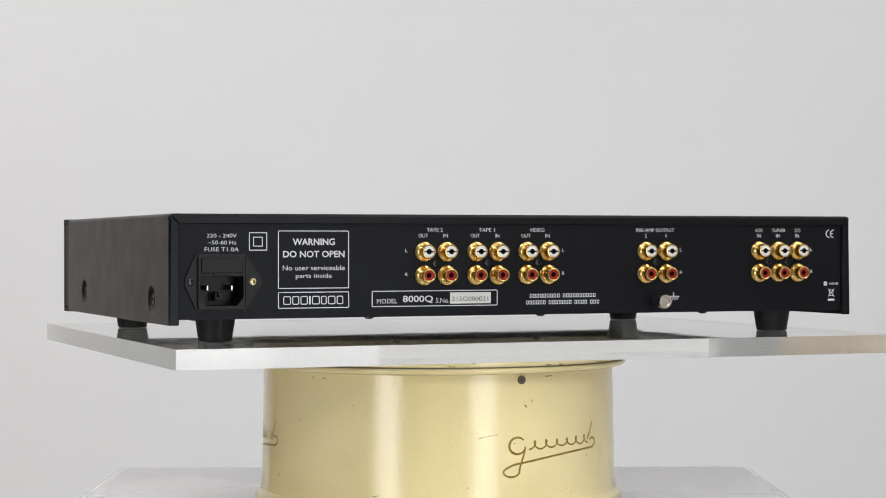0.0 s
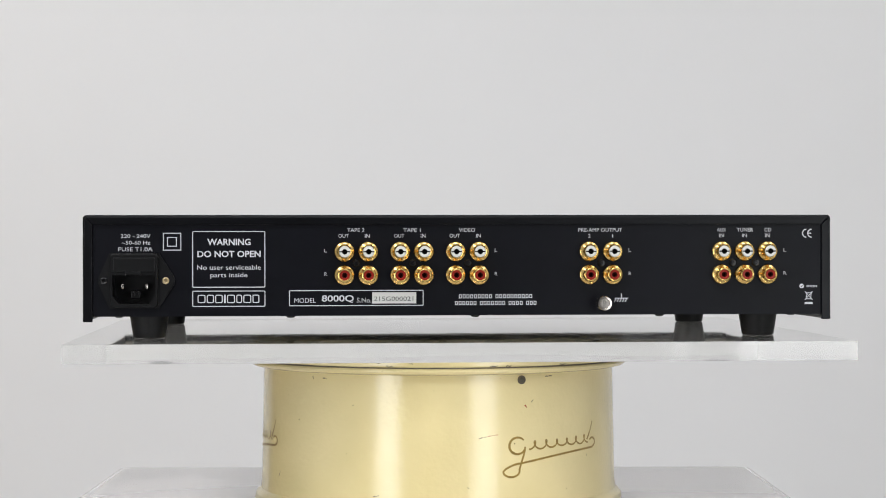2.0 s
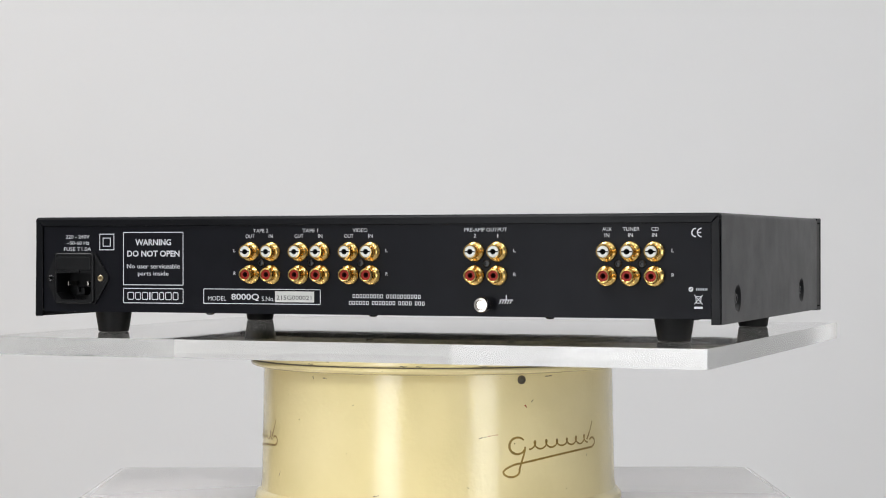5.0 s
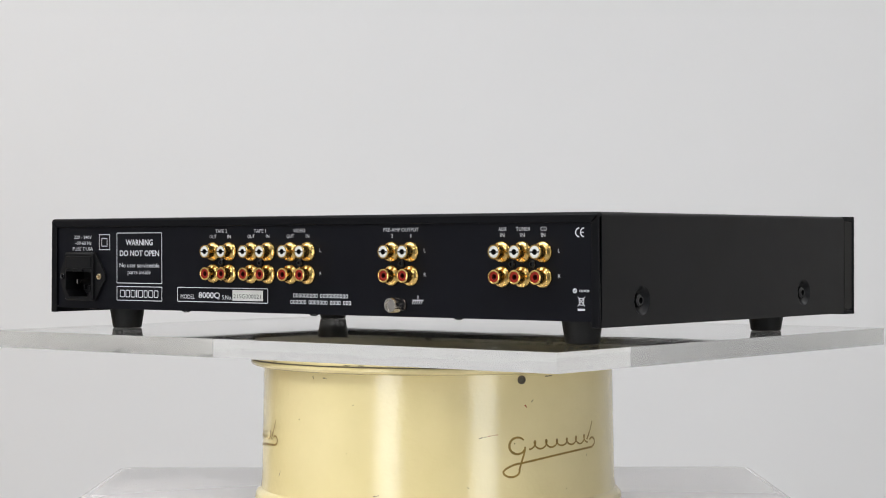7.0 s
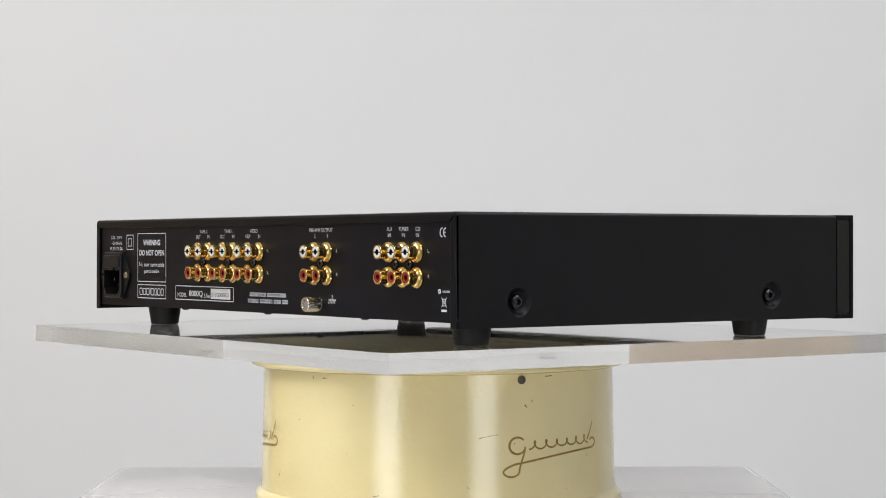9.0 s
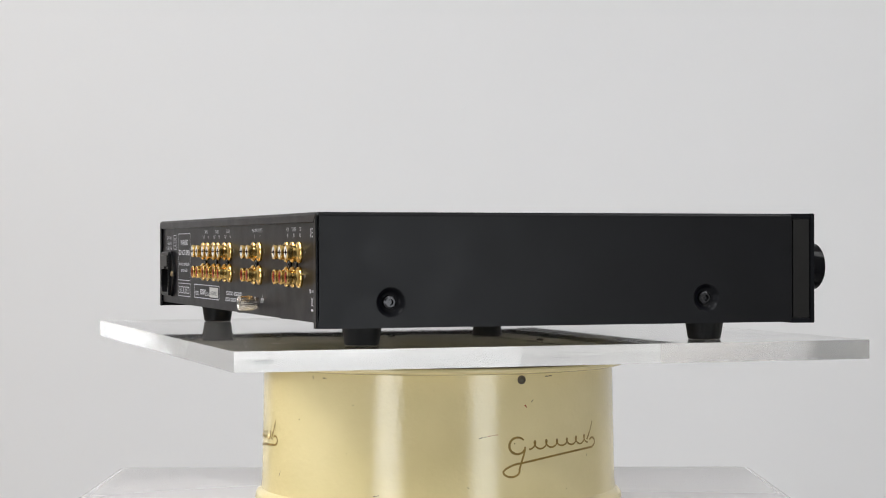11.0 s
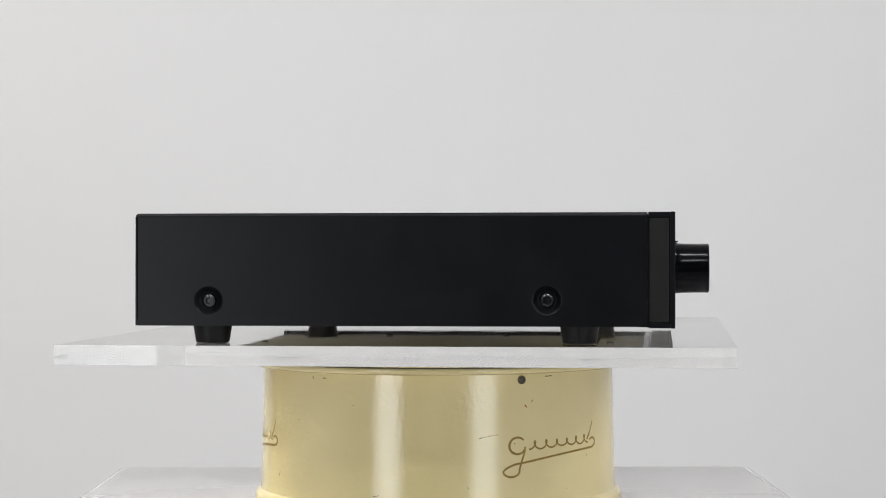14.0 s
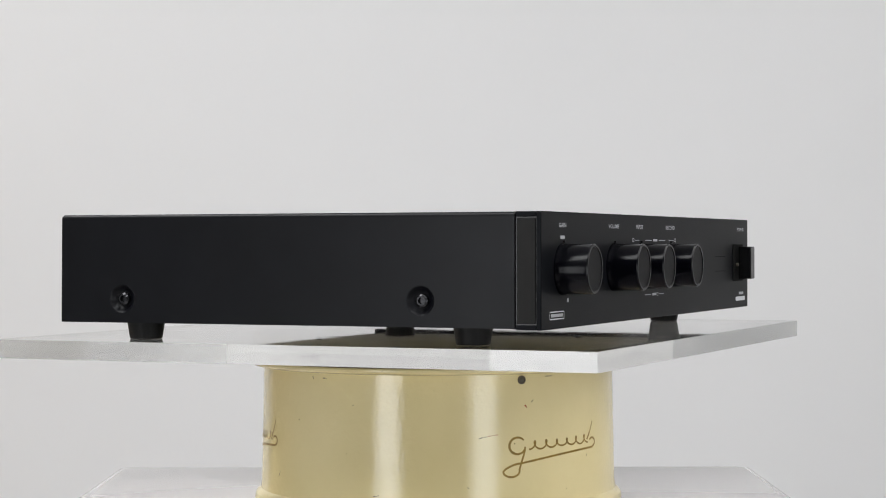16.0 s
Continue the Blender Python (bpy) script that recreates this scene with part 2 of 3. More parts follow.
# ---- pedestal, lower plate and drum ----
BASE = H(-0.100)


def pedestal():
    solid("display_pedestal", a_box(-0.246, 0.240, -0.28, 0.214, 0.0, BASE - 0.0205, bevel=0.004), PEDESTAL,
          "pale grey painted box pedestal under the turntable", "pedestal")
    b = bmesh.new()
    for inset, low in ((0.0, 0.020), (0.0, 0.006), (0.0006, 0.0036), (0.0020, 0.0014), (0.0042, 0.0003), (0.0066, 0.0)):
        for x, y in rounded(-0.249 + inset, 0.243 - inset, -0.283 + inset, 0.217 - inset, 0.012 - inset, 6):
            b.verts.new((x, y, BASE - low))
    b.verts.ensure_lookup_table()
    n = len(b.verts) // 6
    for k in range(5):
        for i in range(n):
            j = (i + 1) % n
            b.faces.new((b.verts[k * n + i], b.verts[k * n + j], b.verts[(k + 1) * n + j], b.verts[(k + 1) * n + i]))
    b.faces.new(b.verts[:n]), b.faces.new(b.verts[5 * n:])
    ob = solid("acrylic_base_plate", b, BASE_ACRYLIC,
               "clear acrylic base plate lying on the pedestal", "acrylic plate")
    ob.visible_shadow = False


def drum_radius(h):
    return 0.1159 + 0.0012 * max(0.0, (0.088 - h) / 0.066)


def on_drum(angle, h, r=None):
    """A place on the drum; angle in degrees from the camera's side towards the right."""
    r = r or drum_radius(h) + 0.00015
    return Vector((r * math.sin(radians(angle)), -r * math.cos(radians(angle)), h))


def stroke(points, width, taper=None):
    """A flat painted stroke wrapped on the drum through (angle, height) points."""
    bm = bmesh.new()
    k = math.degrees(1 / 0.1163)
    rows = []
    for i, (a, h) in enumerate(points):
        p, q = points[max(i - 1, 0)], points[min(i + 1, len(points) - 1)]
        dx, dy = (q[0] - p[0]) / k, q[1] - p[1]
        d = math.hypot(dx, dy) or 1
        w = width * (taper(i / (len(points) - 1)) if taper else 1) / 2
        nx, ny = -dy / d * w, dx / d * w
        rows.append([bm.verts.new(on_drum(a + s * nx * k, h + s * ny)) for s in (-1, 1)])
    for a, b in zip(rows, rows[1:]):
        bm.faces.new((a[0], a[1], b[1], b[0]))
    return bm


def drum():
    top = thing("turntable_drum", "cream enamelled cylindrical turntable drum, scratched and aged", "turntable", (0, 0, BASE))
    k = -(-0.100)
    prof = [(0.0, 0.0), (0.1205, 0.0), (0.1218, 0.002), (0.1218, 0.007), (0.1212, 0.0095), (0.1198, 0.0115), (0.1180, 0.0128), (0.1172, 0.0180),
            (0.1165, 0.055), (0.1159, 0.088), (0.1159, 0.0935)]
    part("body", lathe(bmesh.new(), prof, n=128), CREAM, top)
    rim = [(0.1150, 0.0922), (0.1200, 0.0927), (0.1232, 0.0936), (0.1243, 0.0948), (0.1244, 0.0958), (0.1238, 0.0966), (0.1225, 0.0969), (0.0, 0.0969)]
    part("rim", lathe(bmesh.new(), rim, n=128), CREAM, top, "cream rolled rim with dark grime in its seam")
    part("seam", lathe(bmesh.new(), [(0.1200, 0.0968), (0.1228, 0.0968), (0.1228, 0.0974), (0.1200, 0.0974)], n=96), SCRATCH, top, "dark grime line")
    m = Matrix.Translation(on_drum(26.2, 0.0890, 0.1159)) @ Euler((radians(90), 0, radians(26.2))).to_matrix().to_4x4()
    bolt = part("bolt", lathe(bmesh.new(), [(0.0027, -0.0008), (0.0027, 0.0006), (0.0024, 0.0010), (0.0019, 0.0008), (0.0018, 0.0002), (0.0, 0.0002)], m, 24), SCRATCH, top, "small round bolt in a dark collar")
    part("bolt_head", lathe(bmesh.new(), [(0.0017, 0.0002), (0.0016, 0.0008), (0.0010, 0.0013), (0.0, 0.0015)], m, 20), BOLT, bolt, "tarnished grey bolt head")

    def mark(start):
        """A painted bronze flourish: an open hook, a run of leaning waves, a tall stroke and a looped underline."""
        def arc(a0, a1, ca, ch, ra, rh, step=10):
            return [(start + ca + ra * math.cos(radians(a)), ch + rh * math.sin(radians(a))) for a in range(a0, a1, step if a1 > a0 else -step)]

        def swell(u):
            return 0.75 + 0.4 * math.sin(math.pi * u)

        part("emblem", stroke(arc(40, 345, 4.7, 0.0486, 2.75, 0.0051), 0.0014, swell), BRONZE, top, "bronze painted flourish")
        run = []
        for i in range(181):
            u = i / 180
            q = 2 * math.pi * 6 * u
            run.append((start + 8.6 + 25.6 * u + 1.05 * math.sin(q), 0.0484 + 0.0012 * u - (0.0023 + 0.0003 * math.sin(9 * u)) * math.cos(q)))
        part("emblem", stroke(run, 0.0011), BRONZE, top)
        part("emblem", stroke([(start + 33.6 + 3.3 * u + 0.3 * math.sin(math.pi * u), 0.0490 + 0.0112 * u) for u in [i / 10 for i in range(11)]], 0.0013, lambda u: 1.1 - 0.5 * u), BRONZE, top)
        tail = [(start + 7.3 - 1.5 * u ** 1.5, 0.0478 - 0.0100 * u) for u in [i / 8 for i in range(8)]]
        tail += arc(10, -190, 2.6, 0.0332, 2.7, 0.0036)
        tail += [(start + 0.1 + 5.6 * u, 0.0341 + 0.0036 * math.sin(u * math.pi / 2)) for u in [i / 8 for i in range(1, 9)]]
        tail += [(start + 6.0 + 30.4 * u, 0.0378 + 0.0060 * u + 0.0010 * math.sin(math.pi * u)) for u in [i / 30 for i in range(31)]]
        tail += arc(-70, 150, 36.6, 0.0470, 1.7, 0.0027, 12)
        part("emblem", stroke(tail, 0.0013), BRONZE, top)

    for start in (19.95, -100.05, 139.95):
        mark(start)
    rng = random.Random(4)
    for a, h, da, dh, w, mat in ((30.0, 0.0735, 0.7, -0.0018, 0.0009, RUST), (32.6, 0.0752, 0.6, 0.0014, 0.0005, SCRATCH), (13.4, 0.0538, 1.3, 0.0005, 0.0005, SCRATCH), (15.2, 0.0545, 0.7, 0.0003, 0.0004, SCRATCH),
                                 (16.6, 0.0552, 3.2, 0.0006, 0.0004, RUST), (-46.5, 0.0905, 0.3, -0.0022, 0.0006, SCRATCH), (-42.0, 0.0893, 1.8, -0.0001, 0.0006, SCRATCH),
                                 (-30.0, 0.0730, 0.8, 0.0006, 0.0004, SCRATCH), (38.2, 0.0905, 2.6, 0.0002, 0.0009, SCRATCH), (58.5, 0.0380, 0.2, 0.0020, 0.0004, SCRATCH),
                                 (-66.0, 0.0245, 0.9, 0.0040, 0.0004, SCRATCH), (-22.0, 0.0180, 2.0, 0.0006, 0.0004, SCRATCH), (9.5, 0.0240, 0.6, -0.0006, 0.0005, SCRATCH)):
        pts = [(0.91 * a + da * i / 6, h + dh * i / 6 + rng.uniform(-0.0002, 0.0002)) for i in range(7)]
        part("scratch", stroke(pts, w, lambda u: 0.3 + rng.random()), mat, top)
    return top


pedestal()
drum()


# ---- what turns ----
def turning_disc():
    ob = solid("turntable_disc", lathe(bmesh.new(), [(0.0, -0.0072), (0.1222, -0.0072), (0.1234, -0.0069), (0.1238, -0.0060), (0.1238, -0.0016), (0.1232, -0.0008), (0.1222, -0.0004), (0.0, -0.0004)], n=96),
               CREAM, "cream turning disc with chipped edge under the acrylic plate", "turntable disc", place=(0, 0, H(0.0046)))
    rng = random.Random(7)
    for k in range(34):
        a, h = rng.uniform(0, 360), rng.choice((-0.0064, -0.0018, -0.0045, -0.0024))
        size, b = rng.uniform(0.6, 2.6), bmesh.new()
        for i in range(6):
            for sgn in (-1, 1):
                q = radians(a + size * i / 5)
                b.verts.new((0.12395 * math.sin(q), -0.12395 * math.cos(q), h + 0.0003 * math.sin(i * 1.7 + k) + sgn * rng.uniform(0.0001, 0.00045)))
        b.verts.ensure_lookup_table()
        for i in range(5):
            b.faces.new((b.verts[2 * i], b.verts[2 * i + 1], b.verts[2 * i + 3], b.verts[2 * i + 2]))
        part("chip", b, SCRATCH, ob)
    return ob


def acrylic_plate():
    bm = a_box(-0.2256, 0.2307, -0.19, 0.19, -0.0112, 0.0)
    bmesh.ops.rotate(bm, cent=(0, 0, 0), matrix=Matrix.Rotation(radians(-0.3), 3, "Z"), verts=bm.verts)
    bm.normal_update()
    for f in bm.faces:
        f.material_index = 0 if abs(f.normal.z) > 0.9 else 1
    ob = solid("acrylic_plate", bm, ACRYLIC, "thick clear acrylic plate with scuffed edges on the turntable", "acrylic plate", place=(0, 0, LEVEL))
    ob.data.materials.append(EDGE)
    ob.visible_shadow = False
    rng = random.Random(11)
    for x, y, a, size in ((0.175, -0.172, 20, 0.004), (0.155, -0.150, 65, 0.006), (0.196, -0.176, 40, 0.003), (-0.150, 0.170, 10, 0.005), (0.060, 0.172, 80, 0.004),
                          (-0.080, -0.165, 30, 0.003), (0.212, 0.020, 75, 0.005), (0.215, 0.130, 50, 0.004), (-0.205, -0.10, 15, 0.004), (0.02, -0.178, 5, 0.007)):
        b = bmesh.new()
        c, n = Vector((math.cos(radians(a)), math.sin(radians(a)), 0)), Vector((-math.sin(radians(a)), math.cos(radians(a)), 0))
        low = [b.verts.new(Vector((x, y, 0.00005)) + c * size * (i / 4 - 0.5) - n * rng.uniform(0.0001, 0.0004)) for i in range(5)]
        high = [b.verts.new(Vector((x, y, 0.00005)) + c * size * (i / 4 - 0.5) + n * rng.uniform(0.0001, 0.0004)) for i in range(5)]
        for i in range(4):
            b.faces.new((low[i], low[i + 1], high[i + 1], high[i]))
        part("scuff", b, PAPER, ob)
    return ob


XL, XR, YB, YC = -0.2194, 0.2264, -0.1456, 0.1403
TOP, SIDE = 0.0898, 0.0270
HOLES = ((-0.1037, 0.0409), (0.0855, 0.0415))


def amplifier():
    amp = thing("preamplifier", "slim black hi-fi preamplifier with gold phono sockets, on the acrylic plate", "amplifier", (0, 0, LEVEL))

    def p(name, bm, mat, label="", parent=None):
        return part(name, bm, mat, parent or amp, label, AMP_LIFT)

    # folded cover: top with rounded bends, sides with dished screw holes
    bm = bmesh.new()
    r = 0.0022
    prof = [(XL, TOP - r)] + [(XL + r - r * math.cos(radians(a)), TOP - r + r * math.sin(radians(a))) for a in range(15, 90, 15)] + [(XL + r, TOP)]
    prof += [(XR - r, TOP)] + [(XR - r + r * math.sin(radians(a)), TOP - r + r * math.cos(radians(a))) for a in range(15, 90, 15)] + [(XR, TOP - r)]
    rb = 0.0016
    lines = []
    for back, y in ((rb, YB), (rb * 0.3, YB + rb * 0.3), (0, YB + rb), (0, YC)):
        row = []
        for x, z in prof:
            row.append(bm.verts.new((x + (back if x < 0 else -back) * min(1, abs(x) / 0.2), y, z - back)))
        lines.append(row)
    for a, b in zip(lines, lines[1:]):
        for i in range(len(a) - 1):
            bm.faces.new((a[i], a[i + 1], b[i + 1], b[i]))
    for x, sign in ((XL, -1), (XR, 1)):
        m = Matrix(((0, 0, sign, x), (sign, 0, 0, 0), (0, 1, 0, 0), (0, 0, 0, 1)))
        outer = [(sign * (YB + rb), SIDE), (sign * YC, SIDE), (sign * YC, TOP - r), (sign * (YB + rb), TOP - r)]
        sheet(bm, outer, [ring(sign * y, z, 0.0084) for y, z in HOLES], m, 0.0006)
        for y, z in HOLES:
            dish = Matrix.Translation((x, y, z)) @ Euler((0, radians(90 * sign), 0)).to_matrix().to_4x4()
            lathe(bm, [(0.0084, 0.0), (0.0080, -0.00015), (0.0075, -0.0006), (0.0070, -0.0013), (0.0064, -0.0021), (0.0057, -0.0028), (0.0049, -0.0033), (0.0040, -0.0035), (0.0, -0.0035)], dish, 28)
        # rounded rear edge and turned-in lower edge
        box(bm, *sorted((x - sign * 0.0002, x - sign * 0.0014)), YB + 0.001, YC - 0.0002, SIDE + 0.0001, SIDE + 0.004)
    p("cover", bm, CASE, "satin black folded metal cover")

    # rear lips of the cover, mitred at the corners
    lip, gap = 0.0057, 0.00012
    def flange(pts, name="rear_lip"):
        b = bmesh.new()
        vs = [b.verts.new((x, YB, z)) for x, z in pts]
        b.faces.new(vs)
        ext = bmesh.ops.extrude_face_region(b, geom=b.faces[:])
        bmesh.ops.translate(b, verts=[v for v in ext["geom"] if isinstance(v, bmesh.types.BMVert)], vec=(0, 0.0013, 0))
        bmesh.ops.bevel(b, geom=b.edges[:], offset=0.0004, segments=2, profile=0.5, affect="EDGES")
        p(name, b, CASE)
    flange([(XL + 0.0015 + gap, TOP - 0.0012), (XR - 0.0015 - gap, TOP - 0.0012), (XR - lip - gap, TOP - lip), (XL + lip + gap, TOP - lip)])
    flange([(XL + 0.0002, SIDE), (XL + lip, SIDE), (XL + lip, TOP - lip - gap), (XL + 0.0010, TOP - 0.0012 - gap)])
    flange([(XR - 0.0002, SIDE), (XR - lip, SIDE), (XR - lip, TOP - lip - gap), (XR - 0.0010, TOP - 0.0012 - gap)])

    for x, sign in ((XL, -1), (XR, 1)):
        for y, z in HOLES:
            m = Matrix.Translation((x - sign * 0.0034, y, z)) @ Euler((0, radians(90 * sign), 0)).to_matrix().to_4x4()
            b = lathe(bmesh.new(), [(0.0040, 0.0), (0.0040, 0.0006), (0.0036, 0.0018), (0.0026, 0.0025), (0.0018, 0.0025), (0.0016, 0.0008), (0.0, 0.0008)], m, 24)
            p("cover_screw", b, SCREW, "dark socket-head screw in a dished hole")

    # rear panel with the opening of the mains inlet
    inlet = rounded(-0.2028, -0.1758, 0.0362, 0.0660, 0.001)
    b = sheet(bmesh.new(), [(-0.2136, 0.0301), (0.2209, 0.0301), (0.2209, 0.0855), (-0.2136, 0.0855)], [inlet], ON_REAR, 0.0013)
    p("rear_panel", b, PANEL, "satin black rear panel with white printing")
    # chassis: tray with its flanges and vents
    b = a_box(XL + 0.0018, XR - 0.0018, -0.1425, 0.1358, 0.0303, 0.0316, bevel=0.0004)
    p("chassis_tray", b, STEEL, "dull zinc-plated bottom tray with vents and screws")
    p("chassis_back", a_box(-0.2130, 0.2203, -0.1300, -0.1290, 0.0318, 0.0885), HOLE)
    # slots aren't cut: black slips under the tray carry their shade as colour
    for i in range(24):
        x = -0.19 + i * 0.0165
        bb = bmesh.new()
        sheet(bb, rounded(x, x + 0.0125, 0.100, 0.1035, 0.0017), [], Matrix(((1, 0, 0, 0), (0, -1, 0, 0), (0, 0, -1, 0.0301), (0, 0, 0, 1))) @ Matrix.Diagonal((1, -1, 1, 1)), 0.0002)
        p("vent_slot", bb, HOLE)
    for x in (-0.098, 0.012, 0.1235):
        for y in (-0.137, 0.112):
            m = Matrix.Translation((x, y, 0.0303)) @ Euler((radians(180), 0, 0)).to_matrix().to_4x4()
            p("bottom_screw", lathe(bmesh.new(), [(0.0027, 0), (0.0026, 0.0008), (0.0019, 0.0014), (0.0, 0.0016)], m, 16), SCREW)
    for x in (-0.20, 0.207):
        for y in (-0.125, -0.06, 0.03):
            m = Matrix.Translation((x, y, 0.0303)) @ Euler((radians(180), 0, 0)).to_matrix().to_4x4()
            p("bottom_screw", lathe(bmesh.new(), [(0.0027, 0), (0.0026, 0.0008), (0.0019, 0.0014), (0.0, 0.0016)], m, 16), SCREW)

    # feet
    foot_mesh = mesh_of("foot", lathe(bmesh.new(), [(0.0, 0.0), (0.0086, 0.0), (0.0095, 0.0004), (0.0098, 0.0012), (0.0117, 0.0130), (0.0117, 0.0143), (0.0, 0.0143)], n=36), RUBBER)
    for x, y in ((-0.1832, -0.1095), (0.1902, -0.1095), (-0.1832, 0.102), (0.1902, 0.102)):
        ob = new("foot", foot_mesh)
        ob.parent, ob.location = amp, (x, y, 0.0)
        tagged(ob, "tapered black rubber foot")

    # front extrusion, end caps
    p("front_core", a_box(XL + 0.0013, XR - 0.0013, 0.1360, FACE - 0.002, 0.0268, 0.0886), PLASTIC)
    p("front_panel", a_box(XL, XR, 0.1528, FACE, 0.0262, 0.0900, bevel=0.0005), FRONT, "charcoal anodised aluminium front panel")
    p("front_top_strip", a_box(XL, XR, 0.1408, 0.1527, 0.0870, 0.0899, bevel=0.0004), FRONT)
    p("front_bottom_strip", a_box(XL, XR, 0.1408, 0.1527, 0.0263, 0.0290, bevel=0.0004), FRONT)
    p("end_cap", a_box(XR - 0.0011, XR - 0.0002, 0.1416, 0.1521, 0.0297, 0.0863, bevel=0.0003), CAP)
    p("end_cap", a_box(XL + 0.0002, XL + 0.0011, 0.1416, 0.1521, 0.0297, 0.0863, bevel=0.0003), CAP)

    # knobs
    turn = Euler((radians(-90), 0, 0)).to_matrix().to_4x4()
    for x in (0.1925, 0.1015, 0.0490, -0.0150):
        m = Matrix.Translation((x, FACE, 0.0587)) @ turn
        k = p("control_knob", lathe(bmesh.new(), [(0.0142, 0.0), (0.0142, 0.0008), (0.0140, 0.0014), (0.0138, 0.005), (0.0137, 0.011), (0.0137, 0.0165), (0.0138, 0.0182), (0.0133, 0.0189), (0.0124, 0.0189), (0.0119, 0.0184)], m, 48), KNOB, "gloss black round control knob")
        p("knob_face", lathe(bmesh.new(), [(0.0119, 0.0184), (0.0, 0.0184)], m, 48), KNOBFACE, "matt grey knob face", k)
        p("pointer", a_box(x - 0.0005, x + 0.0005, FACE + 0.0003, FACE + 0.0016, 0.0731, 0.0741, bevel=0.0002), KNOB, "", k)
    # power button beside its lamp
    p("button_bezel", a_box(-0.2035, -0.1755, FACE, FACE + 0.0005, 0.0455, 0.0720, bevel=0.0002), HOLE)
    p("power_button", a_box(-0.2015, -0.1905, FACE + 0.0005, FACE + 0.0098, 0.0470, 0.0704, bevel=0.0008), PLASTIC, "black rectangular power button")
    p("power_lamp", lathe(bmesh.new(), [(0.0012, 0.0), (0.0012, 0.0012), (0.0008, 0.0017), (0.0, 0.0019)], Matrix.Translation((-0.184, FACE + 0.0006, 0.0575)) @ turn, 16), BOLT, "small unlit indicator lamp")

    # front printing, too small to read but for a few words
    for text, x0, x1 in (("GAIN", -0.1985, -0.1865), ("VOLUME", -0.1115, -0.0915), ("INPUT", -0.0570, -0.0430), ("RECORD", 0.0060, 0.0265), ("POWER", 0.1880, 0.2070)):
        p("printed_word", lettering(text, x0, x1, 0.0815, 0.0840, ON_FRONT, 0.02), INKGREY)
    for x0, x1, z0, z1 in ((-0.1960, -0.1890, 0.0752, 0.0770), (-0.1850, -0.1825, 0.0405, 0.0425), (-0.0605, -0.0510, 0.0744, 0.0748), (-0.0385, -0.0252, 0.0744, 0.0748),
                           (-0.0215, -0.0128, 0.0739, 0.0754), (-0.0097, 0.0045, 0.0744, 0.0748), (0.0123, 0.0240, 0.0744, 0.0748),
                           (-0.0400, -0.0268, 0.0407, 0.0411), (-0.0236, -0.0150, 0.0401, 0.0417), (-0.0090, 0.0020, 0.0407, 0.0411)):
        p("scale_mark", bar(bmesh.new(), x0, x1, z0, z1, ON_FRONT), INKGREY)
    for x0, z0 in ((-0.0650, 0.0736), (0.0255, 0.0736), (-0.0140, 0.0398)):
        p("scale_mark", outline(bmesh.new(), x0, x0 + 0.0036, z0, z0 + 0.0022, 0.0005, ON_FRONT, 0.0002), INKGREY)
    for z in (0.0531, 0.0632):
        p("scale_mark", bar(bmesh.new(), 0.1270, 0.1540, z, z + 0.0004, ON_FRONT), HOLE)
    p("front_badge", outline(bmesh.new(), -0.2136, -0.1900, 0.0314, 0.0359, 0.0006, ON_FRONT, 0.0004), INK)
    p("front_badge", bar(bmesh.new(), -0.2115, -0.1921, 0.0328, 0.0345, ON_FRONT), INKGREY)
    p("front_badge", bar(bmesh.new(), 0.1838, 0.2105, 0.0312, 0.0342, ON_FRONT), INK)
    p("front_badge", bar(bmesh.new(), 0.1930, 0.2060, 0.0356, 0.0375, ON_FRONT), INKGREY)

    # phono sockets, shared meshes
    socket = mesh_of("phono_socket", lathe(bmesh.new(), [(0.0060, 0.0), (0.0060, 0.0010), (0.0056, 0.0017), (0.0048, 0.0021), (0.0044, 0.0024), (0.0039, 0.0030), (0.0038, 0.0052), (0.0041, 0.0056), (0.0042, 0.0080), (0.0040, 0.0085), (0.0035, 0.0086), (0.0034, 0.0076)], n=32), GOLD)

    red_socket = mesh_of("phono_socket", lathe(bmesh.new(), [(0.0060, 0.0), (0.0060, 0.0010), (0.0056, 0.0017), (0.0048, 0.0021), (0.0044, 0.0024), (0.0039, 0.0030), (0.0038, 0.0052), (0.0041, 0.0056), (0.0042, 0.0079), (0.0040, 0.0084), (0.0035, 0.0086), (0.0031, 0.0084), (0.0030, 0.0070)], n=32), GOLD)

    def plug(mat, r=0.0034, h=0.0):
        b = lathe(bmesh.new(), [(r, 0.0079 - h), (r - 0.0001, 0.0084 - h), (r - 0.0004, 0.0086 - h), (0.0018, 0.0086 - h), (0.0016, 0.0083 - h), (0.0016, 0.0030), (0.0, 0.0030)], n=28)
        return mesh_of("insert", b, mat)

    def core():
        b = lathe(bmesh.new(), [(0.0016, 0.00845), (0.0013, 0.00845), (0.0012, 0.0045), (0.0, 0.0045)], n=20)
        # slit as a black bar across the insert, its shade in the colour
        box(b, -0.0031, 0.0031, -0.00035, 0.00035, 0.0080, 0.00872)
        return mesh_of("contact", b, HOLE)

    def red_core():
        return mesh_of("contact", lathe(bmesh.new(), [(0.0016, 0.0079), (0.0012, 0.0079), (0.0011, 0.0050), (0.0, 0.0050)], n=20), REDHOLE)

    white, red, dark, dim = plug(WHITEPLUG), plug(REDPLUG, 0.0031, 0.0004), core(), red_core()
